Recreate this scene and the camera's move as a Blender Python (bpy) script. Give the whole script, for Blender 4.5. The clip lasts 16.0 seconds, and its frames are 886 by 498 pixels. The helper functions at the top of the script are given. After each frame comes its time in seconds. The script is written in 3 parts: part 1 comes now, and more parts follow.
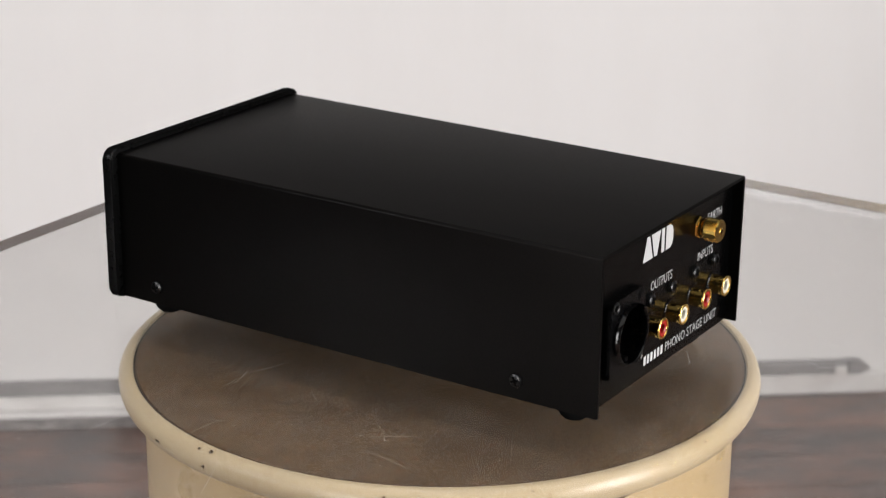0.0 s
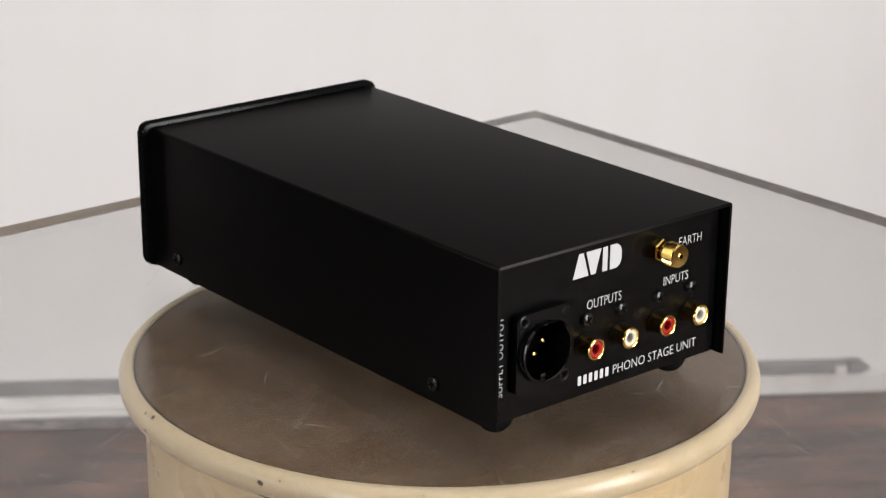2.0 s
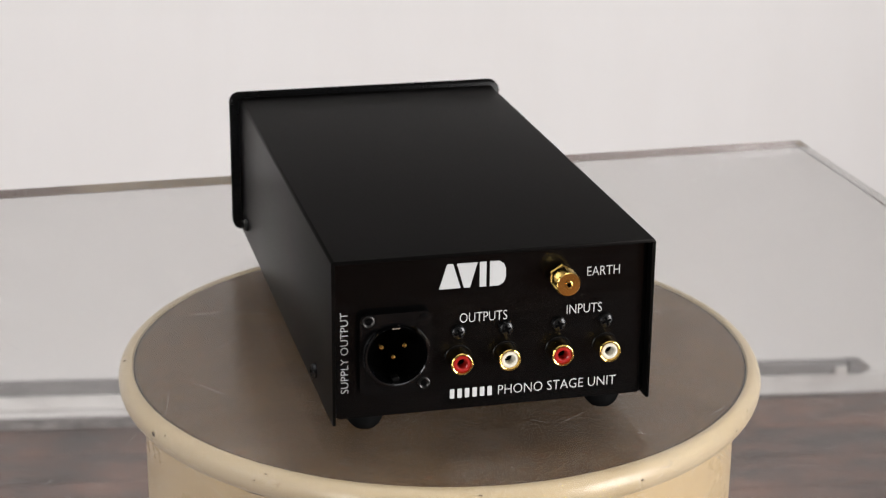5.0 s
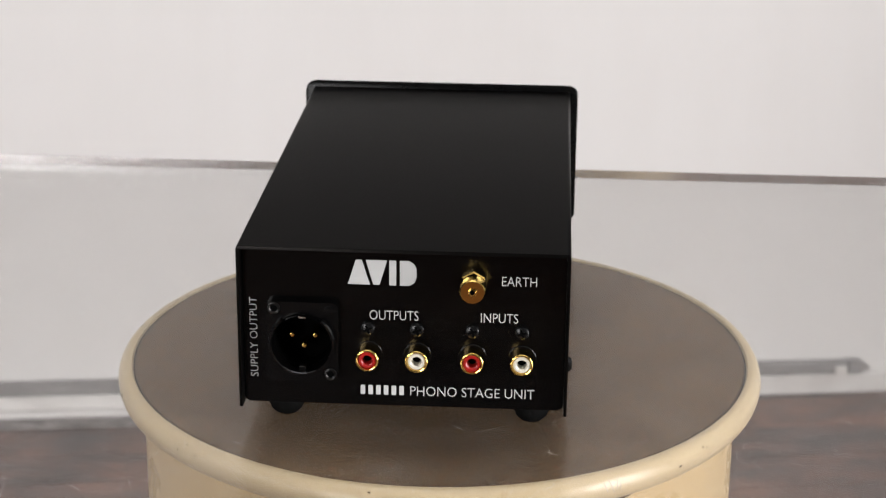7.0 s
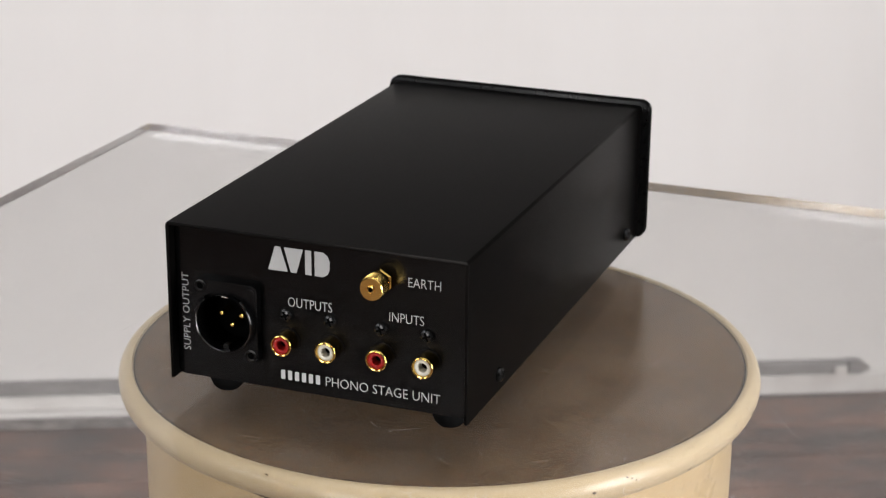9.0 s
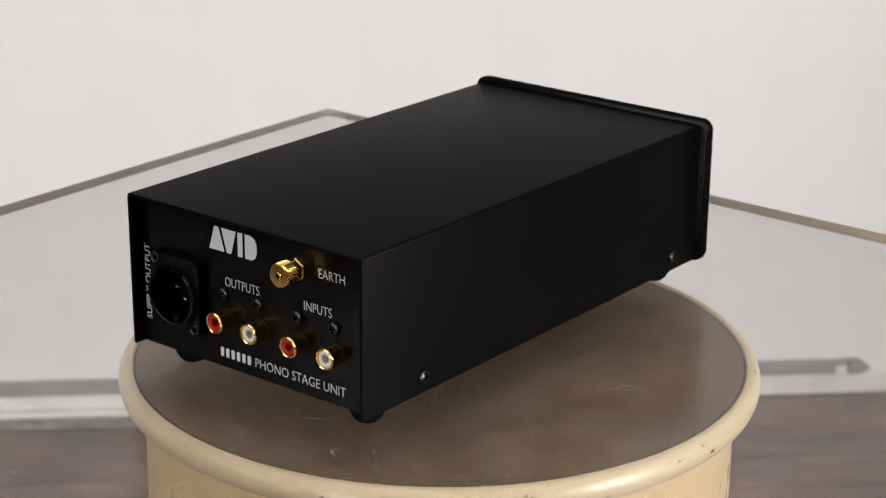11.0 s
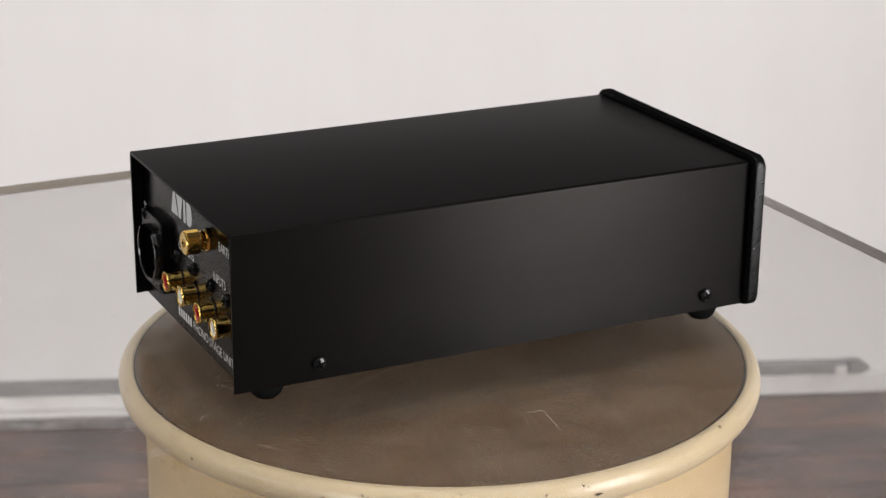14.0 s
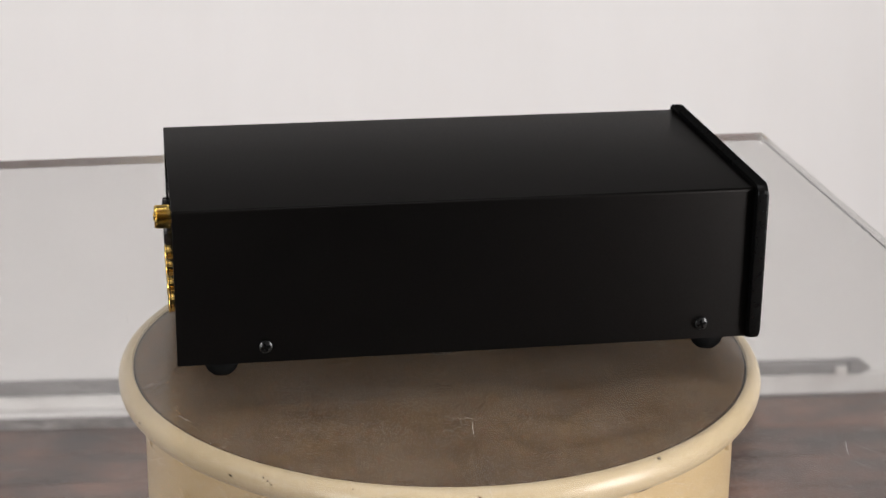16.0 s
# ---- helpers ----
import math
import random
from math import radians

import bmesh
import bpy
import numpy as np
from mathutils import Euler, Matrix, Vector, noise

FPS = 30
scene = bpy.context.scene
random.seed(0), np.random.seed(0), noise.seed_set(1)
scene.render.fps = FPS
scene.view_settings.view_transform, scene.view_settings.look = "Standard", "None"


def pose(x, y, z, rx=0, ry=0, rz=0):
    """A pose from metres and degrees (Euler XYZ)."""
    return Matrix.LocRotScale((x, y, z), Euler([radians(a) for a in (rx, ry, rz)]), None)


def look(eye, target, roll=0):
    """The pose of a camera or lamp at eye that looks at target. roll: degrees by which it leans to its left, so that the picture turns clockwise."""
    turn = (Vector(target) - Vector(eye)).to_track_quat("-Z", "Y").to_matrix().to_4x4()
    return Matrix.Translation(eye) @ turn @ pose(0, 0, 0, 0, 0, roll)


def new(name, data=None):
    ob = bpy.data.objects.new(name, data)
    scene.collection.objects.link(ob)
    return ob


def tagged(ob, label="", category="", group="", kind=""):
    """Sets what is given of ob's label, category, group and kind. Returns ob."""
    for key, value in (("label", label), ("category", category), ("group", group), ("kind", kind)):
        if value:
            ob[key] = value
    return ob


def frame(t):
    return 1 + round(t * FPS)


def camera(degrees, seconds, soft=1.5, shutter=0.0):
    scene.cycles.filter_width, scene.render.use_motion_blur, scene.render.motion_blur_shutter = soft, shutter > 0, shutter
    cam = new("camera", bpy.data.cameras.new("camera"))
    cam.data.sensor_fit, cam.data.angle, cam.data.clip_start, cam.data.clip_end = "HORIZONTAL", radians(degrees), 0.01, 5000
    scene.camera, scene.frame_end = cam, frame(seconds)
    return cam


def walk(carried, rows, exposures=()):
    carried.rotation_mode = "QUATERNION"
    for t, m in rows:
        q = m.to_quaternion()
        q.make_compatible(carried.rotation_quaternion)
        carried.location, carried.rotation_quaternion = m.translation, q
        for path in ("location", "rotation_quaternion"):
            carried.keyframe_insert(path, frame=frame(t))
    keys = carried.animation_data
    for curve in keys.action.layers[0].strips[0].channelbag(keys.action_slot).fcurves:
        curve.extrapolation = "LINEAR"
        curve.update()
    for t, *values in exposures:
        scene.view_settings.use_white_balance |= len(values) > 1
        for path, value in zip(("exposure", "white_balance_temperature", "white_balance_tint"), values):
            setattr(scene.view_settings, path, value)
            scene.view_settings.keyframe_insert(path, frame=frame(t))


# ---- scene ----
MM = 0.001
EYE_H = 0.862          # the camera's height over the floor
PLATE_TOP = EYE_H - 0.297
THICK = 0.018          # the acrylic plate's thickness
YAW = -3.396           # how the unit lies on the plate

# ---- camera ----
cam = camera(26.163, 16.0, soft=1.3)
EYE = Vector((0.0, -0.7499, EYE_H))
PITCH, PAN = radians(19.338), radians(0.0685)
AIM = EYE + Vector((math.sin(PAN) * math.cos(PITCH), math.cos(PAN) * math.cos(PITCH), -math.sin(PITCH)))
cam.data.dof.use_dof = True
cam.data.dof.focus_distance = 0.71
cam.data.dof.aperture_fstop = 25.0
STILL = look(EYE, AIM, 0.536)
walk(cam, [(0.0, STILL), (16.0, STILL)])

# ---- light ----
world = bpy.data.worlds.new("sky")
scene.world = world
world.use_nodes = True
wn = world.node_tree.nodes
sky = wn.new("ShaderNodeTexSky")
sky.sky_type = "NISHITA"
sky.sun_disc = False
sky.sun_elevation, sky.sun_rotation = radians(40), radians(200)
wn["Background"].inputs["Strength"].default_value = 0.12
world.node_tree.links.new(sky.outputs["Color"], wn["Background"].inputs["Color"])
scene.view_settings.exposure = 0.0


def area_lamp(name, place, target, width, height, power, colour):
    lamp = bpy.data.lights.new(name, "AREA")
    lamp.shape, lamp.size, lamp.size_y = "RECTANGLE", width, height
    lamp.energy, lamp.color = power, colour
    ob = new(name, lamp)
    ob.matrix_world = look(place, target)
    return ob


# daylight by three unseen windows placed from reflections, plus an added overhead fill
area_lamp("daylight_east", (2.02, -1.28, 0.92), (0.0, -1.28, 0.92), 0.95, 1.60, 92.0, (1.0, 0.982, 0.980))
area_lamp("daylight_south", (-1.45, -2.42, 0.92), (-1.45, 0.0, 0.92), 0.95, 1.2, 32.0, (1.0, 0.982, 0.980))
area_lamp("daylight_west", (-2.02, -1.10, 1.38), (0.0, -1.10, 1.38), 1.0, 0.9, 14.0, (1.0, 0.982, 0.980))
area_lamp("overhead_fill", (0.0, -0.1, 2.66), (0.0, -0.1, 0.0), 1.5, 1.3, 12.0, (1.0, 0.982, 0.980))


# ---- materials ----
def material(name, colour, rough=0.5, metal=0.0, spec=0.5):
    m = bpy.data.materials.new(name)
    m.use_nodes = True
    b = m.node_tree.nodes["Principled BSDF"]
    b.inputs["Base Color"].default_value = (*colour, 1)
    b.inputs["Roughness"].default_value = rough
    b.inputs["Metallic"].default_value = metal
    b.inputs["Specular IOR Level"].default_value = spec
    return m


def node(m, kind, **sets):
    n = m.node_tree.nodes.new(kind)
    for key, value in sets.items():
        n.inputs[key.replace("_", " ")].default_value = value
    return n


def link(m, a, b):
    m.node_tree.links.new(a, b)


def coords(m, scale=(1, 1, 1)):
    tc = m.node_tree.nodes.new("ShaderNodeTexCoord")
    mp = m.node_tree.nodes.new("ShaderNodeMapping")
    mp.inputs["Scale"].default_value = scale
    link(m, tc.outputs["Object"], mp.inputs["Vector"])
    return mp.outputs["Vector"]


def mottle(m, vec, scale, low, high, a, b, detail=6.0):
    """Noise between two colours."""
    n = node(m, "ShaderNodeTexNoise", Scale=scale, Detail=detail, Roughness=0.6)
    link(m, vec, n.inputs["Vector"])
    r = m.node_tree.nodes.new("ShaderNodeValToRGB")
    r.color_ramp.elements[0].position, r.color_ramp.elements[1].position = low, high
    r.color_ramp.elements[0].color, r.color_ramp.elements[1].color = (*a, 1), (*b, 1)
    link(m, n.outputs["Fac"], r.inputs["Fac"])
    return r.outputs["Color"]


def mixed(m, a, b, mode="MULTIPLY", fac=1.0):
    x = m.node_tree.nodes.new("ShaderNodeMix")
    x.data_type, x.blend_type = "RGBA", mode
    x.inputs[0].default_value = fac
    link(m, a, x.inputs[6])
    link(m, b, x.inputs[7])
    return x.outputs[2]


def shade(m, socket, value):
    link(m, value, m.node_tree.nodes["Principled BSDF"].inputs[socket])


def relief(m, vec, scale, strength, distance=0.0002, detail=4.0):
    n = node(m, "ShaderNodeTexNoise", Scale=scale, Detail=detail)
    link(m, vec, n.inputs["Vector"])
    bp = node(m, "ShaderNodeBump", Strength=strength, Distance=distance)
    link(m, n.outputs["Fac"], bp.inputs["Height"])
    shade(m, "Normal", bp.outputs["Normal"])


def painted_black(name, colour, rough, grain, strength, gloss=0.02):
    """A matt black finish: a dark body with a weak, even sheen."""
    m = bpy.data.materials.new(name)
    m.use_nodes = True
    nodes = m.node_tree.nodes
    nodes.remove(nodes["Principled BSDF"])
    v = coords(m)
    body = nodes.new("ShaderNodeBsdfDiffuse")
    sheen = nodes.new("ShaderNodeBsdfGlossy")
    both = nodes.new("ShaderNodeAddShader")
    link(m, mottle(m, v, 60.0, 0.35, 0.7, colour, tuple(c * 1.35 for c in colour)), body.inputs["Color"])
    link(m, mottle(m, v, 900.0, 0.3, 0.7, (gloss * 0.8,) * 3, (gloss * 1.2,) * 3), sheen.inputs["Color"])
    link(m, mottle(m, v, 300.0, 0.2, 0.8, (rough - 0.02,) * 3, (rough + 0.02,) * 3), sheen.inputs["Roughness"])
    n = node(m, "ShaderNodeTexNoise", Scale=grain, Detail=3.0)
    link(m, v, n.inputs["Vector"])
    bp = node(m, "ShaderNodeBump", Strength=strength, Distance=0.0001)
    link(m, n.outputs["Fac"], bp.inputs["Height"])
    link(m, bp.outputs["Normal"], body.inputs["Normal"])
    link(m, bp.outputs["Normal"], sheen.inputs["Normal"])
    link(m, body.outputs[0], both.inputs[0])
    link(m, sheen.outputs[0], both.inputs[1])
    link(m, both.outputs[0], nodes["Material Output"].inputs["Surface"])
    return m


BLACK_COAT = material("satin_black_coating", (0.0012, 0.0012, 0.0012), 0.3, 0.0, 0.034)
cv = coords(BLACK_COAT)
shade(BLACK_COAT, "Base Color", mottle(BLACK_COAT, cv, 60.0, 0.3, 0.7, (0.0010, 0.00095, 0.0009), (0.0016, 0.0015, 0.0014)))
shade(BLACK_COAT, "Roughness", mottle(BLACK_COAT, cv, 1400.0, 0.3, 0.7, (0.28,) * 3, (0.36,) * 3))
relief(BLACK_COAT, cv, 2000.0, 0.05, 0.0001)
cn = BLACK_COAT.node_tree.nodes
sheen, coat = cn.new("ShaderNodeBsdfGlossy"), cn.new("ShaderNodeAddShader")
link(BLACK_COAT, mottle(BLACK_COAT, cv, 1100.0, 0.3, 0.7, (0.0038, 0.0033, 0.0031), (0.0066, 0.0058, 0.0054)), sheen.inputs["Color"])
sheen.inputs["Roughness"].default_value = 0.36
link(BLACK_COAT, cn["Principled BSDF"].outputs[0], coat.inputs[0])
link(BLACK_COAT, sheen.outputs[0], coat.inputs[1])
link(BLACK_COAT, coat.outputs[0], cn["Material Output"].inputs["Surface"])
BLACK_PANEL = material("anodised_black_panel", (0.0006, 0.0006, 0.0006), 0.17, 0.0, 0.24)
cv = coords(BLACK_PANEL)
shade(BLACK_PANEL, "Roughness", mottle(BLACK_PANEL, coords(BLACK_PANEL, (1.0, 1.0, 4.0)), 90.0, 0.3, 0.7, (0.17,) * 3, (0.25,) * 3))
relief(BLACK_PANEL, cv, 2600.0, 0.05, 0.0001)
BLACK_PLATE = painted_black("black_front_metal", (0.0016, 0.0016, 0.0016), 0.28, 3000.0, 0.06, 0.012)
BLACK_PLASTIC = material("black_plastic", (0.0016, 0.0016, 0.0017), 0.22, 0.0, 0.22)
relief(BLACK_PLASTIC, coords(BLACK_PLASTIC), 1200.0, 0.06, 0.0001)
SHROUD_PLASTIC = material("glossy_black_plastic", (0.0016, 0.0016, 0.0017), 0.12, 0.0, 0.5)
RUBBER = painted_black("black_rubber", (0.003, 0.003, 0.003), 0.5, 900.0, 0.15, 0.005)
BLACK_STEEL = material("blackened_steel", (0.003, 0.003, 0.003), 0.25, 0.0, 0.36)
# near-black that puts the shade inside holes and recesses into colour
HOLLOW_SHADE = material("hollow_shade", (0.002, 0.002, 0.002), 1.0, 0.0, 0.0)
GOLD = material("gold_plating", (0.88, 0.60, 0.17), 0.16, 1.0)
shade(GOLD, "Roughness", mottle(GOLD, coords(GOLD), 300.0, 0.3, 0.7, (0.07,) * 3, (0.13,) * 3))
STEEL = material("bright_steel", (0.7, 0.69, 0.66), 0.25, 1.0)
PRINT = material("white_print", (0.46, 0.46, 0.455), 0.55)
RED = material("red_plastic", (0.29, 0.008, 0.006), 0.3)
WHITE_PLASTIC = material("white_plastic", (0.60, 0.57, 0.48), 0.35)

ACRYLIC = bpy.data.materials.new("clear_acrylic")
ACRYLIC.use_nodes = True
an = ACRYLIC.node_tree.nodes
an.remove(an["Principled BSDF"])
clear, gloss, face, both = (an.new("ShaderNodeBsdf" + k) if k else an.new("ShaderNodeMixShader") for k in ("Refraction", "Glossy", "", ""))
an.remove(face)
clear.inputs["Color"].default_value = (0.985, 0.983, 0.975, 1)
clear.inputs["Roughness"].default_value, clear.inputs["IOR"].default_value = 0.012, 1.49
gloss.inputs["Color"].default_value = (1, 1, 1, 1)
link(ACRYLIC, mottle(ACRYLIC, coords(ACRYLIC, (1, 6, 1)), 30.0, 0.3, 0.7, (0.13,) * 3, (0.2,) * 3), gloss.inputs["Roughness"])
fres = an.new("ShaderNodeFresnel")
fres.inputs["IOR"].default_value = 1.49
link(ACRYLIC, fres.outputs[0], both.inputs[0])
link(ACRYLIC, clear.outputs[0], both.inputs[1])
link(ACRYLIC, gloss.outputs[0], both.inputs[2])
haze = an.new("ShaderNodeBsdfDiffuse")
haze.inputs["Color"].default_value = (0.8, 0.79, 0.78, 1)
dull = an.new("ShaderNodeMixShader")
link(ACRYLIC, mottle(ACRYLIC, coords(ACRYLIC), 38.0, 0.36, 0.68, (0.001,) * 3, (0.028,) * 3), dull.inputs[0])
link(ACRYLIC, both.outputs[0], dull.inputs[1])
link(ACRYLIC, haze.outputs[0], dull.inputs[2])
link(ACRYLIC, dull.outputs[0], an["Material Output"].inputs["Surface"])
SCRATCH = material("scratch_white", (0.56, 0.55, 0.54), 0.5)

CREAM = material("cream_enamel", (0.72, 0.56, 0.33), 0.3)
cv = coords(CREAM)
shade(CREAM, "Base Color", mixed(CREAM, mottle(CREAM, cv, 7.0, 0.3, 0.75, (0.55, 0.40, 0.21), (0.60, 0.46, 0.27)),
                                 mottle(CREAM, cv, 160.0, 0.28, 0.40, (0.80, 0.76, 0.70), (1, 1, 1))))
shade(CREAM, "Roughness", mottle(CREAM, cv, 30.0, 0.3, 0.7, (0.22,) * 3, (0.4,) * 3))
CREAM_LIP = material("pale_cream_lip", (0.80, 0.68, 0.45), 0.28)
cv = coords(CREAM_LIP)
shade(CREAM_LIP, "Base Color", mixed(CREAM_LIP, mottle(CREAM_LIP, cv, 9.0, 0.3, 0.75, (0.52, 0.41, 0.25), (0.57, 0.46, 0.30)),
                                     mottle(CREAM_LIP, cv, 190.0, 0.27, 0.38, (0.72, 0.66, 0.58), (1, 1, 1))))
MARK = material("dark_chip", (0.07, 0.045, 0.025), 0.8, 0.0, 0.1)
DARK_BROWN = material("matt_dark_brown", (0.05, 0.04, 0.03), 0.8, 0.0, 0.1)
DARK_METAL = material("dark_zinc", (0.030, 0.029, 0.028), 0.33, 1.0)

FELT = material("worn_brown_top", (0.2, 0.16, 0.12), 0.6, 0.0, 0.3)
cv = coords(FELT)
felt = mixed(FELT, mottle(FELT, cv, 22.0, 0.38, 0.64, (0.100, 0.061, 0.029), (0.138, 0.087, 0.043)),
             mottle(FELT, coords(FELT, (0.55, 1.0, 1.0)), 900.0, 0.38, 0.62, (0.70, 0.69, 0.68), (1.31, 1.30, 1.29), 4.0))
fleck = mottle(FELT, cv, 260.0, 0.57, 0.66, (1, 1, 1), (1.14, 0.94, 0.90), 2.0)
wear = mottle(FELT, coords(FELT, (0.6, 1.0, 1.0)), 160.0, 0.36, 0.64, (0.88, 0.875, 0.87), (1.09, 1.085, 1.08))
shade(FELT, "Base Color", mixed(FELT, mixed(FELT, felt, fleck), wear))
relief(FELT, cv, 700.0, 0.08)

WALL = material("white_wall_paint", (0.8, 0.785, 0.77), 0.75)
cv = coords(WALL)
shade(WALL, "Base Color", mixed(WALL, mottle(WALL, cv, 2.2, 0.3, 0.7, (0.775, 0.755, 0.742), (0.81, 0.795, 0.785)),
                                mottle(WALL, coords(WALL, (9, 9, 1.2)), 3.0, 0.3, 0.7, (0.985, 0.983, 0.98), (1, 1, 1))))
relief(WALL, cv, 160.0, 0.2, 0.0006)
# wall colour out of view, greyed to dim reflections in sheet and cover
UNSEEN_GREY = material("unseen_grey_wall", (0.2, 0.19, 0.18), 0.8)
shade(UNSEEN_GREY, "Base Color", mottle(UNSEEN_GREY, coords(UNSEEN_GREY), 2.0, 0.3, 0.7, (0.25, 0.243, 0.237), (0.31, 0.303, 0.297)))
CEILING = material("ceiling_paint", (0.7, 0.69, 0.67), 0.8)
SKIRT = material("scuffed_white_gloss", (0.74, 0.72, 0.70), 0.45)
cv = coords(SKIRT)
shade(SKIRT, "Base Color", mottle(SKIRT, cv, 25.0, 0.3, 0.6, (0.60, 0.57, 0.55), (0.76, 0.74, 0.72)))
GREY = material("grey_metal_strip", (0.36, 0.34, 0.335), 0.45)
cv = coords(GREY, (6, 40, 40))
shade(GREY, "Base Color", mottle(GREY, cv, 5.0, 0.3, 0.7, (0.17, 0.16, 0.16), (0.30, 0.285, 0.28)))
# for walls out of view, dark so the black metal mirrors little light
UNSEEN_DARK = material("unseen_dark_wall", (0.022, 0.021, 0.023), 0.9)
shade(UNSEEN_DARK, "Base Color", mottle(UNSEEN_DARK, coords(UNSEEN_DARK, (6, 6, 0.3)), 2.0, 0.3, 0.7, (0.016, 0.015, 0.017), (0.03, 0.028, 0.03)))
DUSTY = material("dusty_floor_edge", (0.3, 0.27, 0.25), 0.7)
cv = coords(DUSTY)
shade(DUSTY, "Base Color", mottle(DUSTY, cv, 60.0, 0.38, 0.66, (0.10, 0.085, 0.08), (0.28, 0.25, 0.24)))

WOOD = material("brown_floor_wood", (0.16, 0.10, 0.07), 0.42)
info = WOOD.node_tree.nodes.new("ShaderNodeObjectInfo")
tc = WOOD.node_tree.nodes.new("ShaderNodeTexCoord")
shift = WOOD.node_tree.nodes.new("ShaderNodeVectorMath")
shift.operation = "MULTIPLY_ADD"
shift.inputs[1].default_value = (1, 1, 1)
rnd = WOOD.node_tree.nodes.new("ShaderNodeVectorMath")
rnd.operation = "SCALE"
rnd.inputs[0].default_value = (13.0, 7.0, 3.0)
link(WOOD, info.outputs["Random"], rnd.inputs["Scale"])
link(WOOD, tc.outputs["Object"], shift.inputs[0])
link(WOOD, rnd.outputs[0], shift.inputs[2])
mp = WOOD.node_tree.nodes.new("ShaderNodeMapping")
mp.inputs["Scale"].default_value = (5.0, 20.0, 10.0)
link(WOOD, shift.outputs[0], mp.inputs["Vector"])
grain = mottle(WOOD, mp.outputs["Vector"], 1.6, 0.38, 0.66, (0.060, 0.029, 0.018), (0.185, 0.092, 0.058))
stain = mottle(WOOD, shift.outputs[0], 9.0, 0.36, 0.66, (0.40, 0.39, 0.40), (1.50, 1.42, 1.38))
shade(WOOD, "Base Color", mixed(WOOD, grain, stain))
FRAME_PAINT = material("white_frame_paint", (0.8, 0.8, 0.78), 0.4)
PANE = material("window_glass", (1, 1, 1), 0.0)
PANE.node_tree.nodes["Principled BSDF"].inputs["Transmission Weight"].default_value = 1.0
OUTSIDE = material("outside_paving", (0.3, 0.29, 0.27), 0.8)
shade(OUTSIDE, "Base Color", mottle(OUTSIDE, coords(OUTSIDE), 3.0, 0.3, 0.7, (0.24, 0.23, 0.21), (0.36, 0.35, 0.33)))


# ---- mesh helpers ----
def mesh_of(name, bm, mat, smooth=False):
    bmesh.ops.recalc_face_normals(bm, faces=bm.faces)
    me = bpy.data.meshes.new(name)
    if smooth:
        for f in bm.faces:
            f.smooth = True
        for e in bm.edges:
            if len(e.link_faces) == 2 and e.calc_face_angle(0) > 0.6:
                e.smooth = False
    bm.to_mesh(me)
    bm.free()
    me.materials.append(mat)
    return me


def part(name, bm, mat, parent=None, label="", smooth=False):
    ob = new(name, mesh_of(name, bm, mat, smooth))
    if parent:
        ob.parent = parent
    return tagged(ob, label)


def box(x0, x1, y0, y1, z0, z1, bevel=0.0, segments=2):
    bm = bmesh.new()
    bmesh.ops.create_cube(bm, size=1.0)
    for v in bm.verts:
        v.co = Vector((x0 + (v.co.x + 0.5) * (x1 - x0), y0 + (v.co.y + 0.5) * (y1 - y0), z0 + (v.co.z + 0.5) * (z1 - z0)))
    if bevel:
        bmesh.ops.bevel(bm, geom=bm.edges[:], offset=bevel, segments=segments, profile=0.5, affect="EDGES")
    return bm


def lathe(profile, steps=48, bm=None, m=None):
    """Revolve (radius, height) pairs about z; open at the axis where radius is 0."""
    bm = bm or bmesh.new()
    m = m or Matrix()
    rings = []
    for r, h in profile:
        if r < 1e-7:
            rings.append([bm.verts.new(m @ Vector((0, 0, h)))])
        else:
            rings.append([bm.verts.new(m @ Vector((r * math.cos(2 * math.pi * k / steps), r * math.sin(2 * math.pi * k / steps), h)))
                          for k in range(steps)])
    for a, b in zip(rings, rings[1:]):
        for k in range(steps):
            n = (k + 1) % steps
            if len(a) == 1 and len(b) > 1:
                bm.faces.new((a[0], b[k], b[n]))
            elif len(b) == 1 and len(a) > 1:
                bm.faces.new((a[k], b[0], a[n]))
            elif len(a) > 1:
                bm.faces.new((a[k], b[k], b[n], a[n]))
    return bm


def rounded(x0, x1, z0, z1, r, steps=6):
    """Corner points of a rounded rectangle in x and z, counterclockwise."""
    pts = []
    for cx, cz, a0 in ((x1 - r, z0 + r, -90), (x1 - r, z1 - r, 0), (x0 + r, z1 - r, 90), (x0 + r, z0 + r, 180)):
        for k in range(steps + 1):
            a = radians(a0 + 90 * k / steps)
            pts.append((cx + r * math.cos(a), cz + r * math.sin(a)))
    return pts


def slab(points, y0, y1, bevel=0.0):
    """A flat outline in x and z given depth from y0 to y1."""
    bm = bmesh.new()
    front = [bm.verts.new((x, y0, z)) for x, z in points]
    back = [bm.verts.new((x, y1, z)) for x, z in points]
    n = len(points)
    caps = [bm.faces.new(front), bm.faces.new(back[::-1])]
    for k in range(n):
        bm.faces.new((front[k], back[k], back[(k + 1) % n], front[(k + 1) % n]))
    if bevel:
        edges = {e for f in caps for e in f.edges}
        bmesh.ops.bevel(bm, geom=list(edges), offset=bevel, segments=2, profile=0.5, affect="EDGES")
    return bm


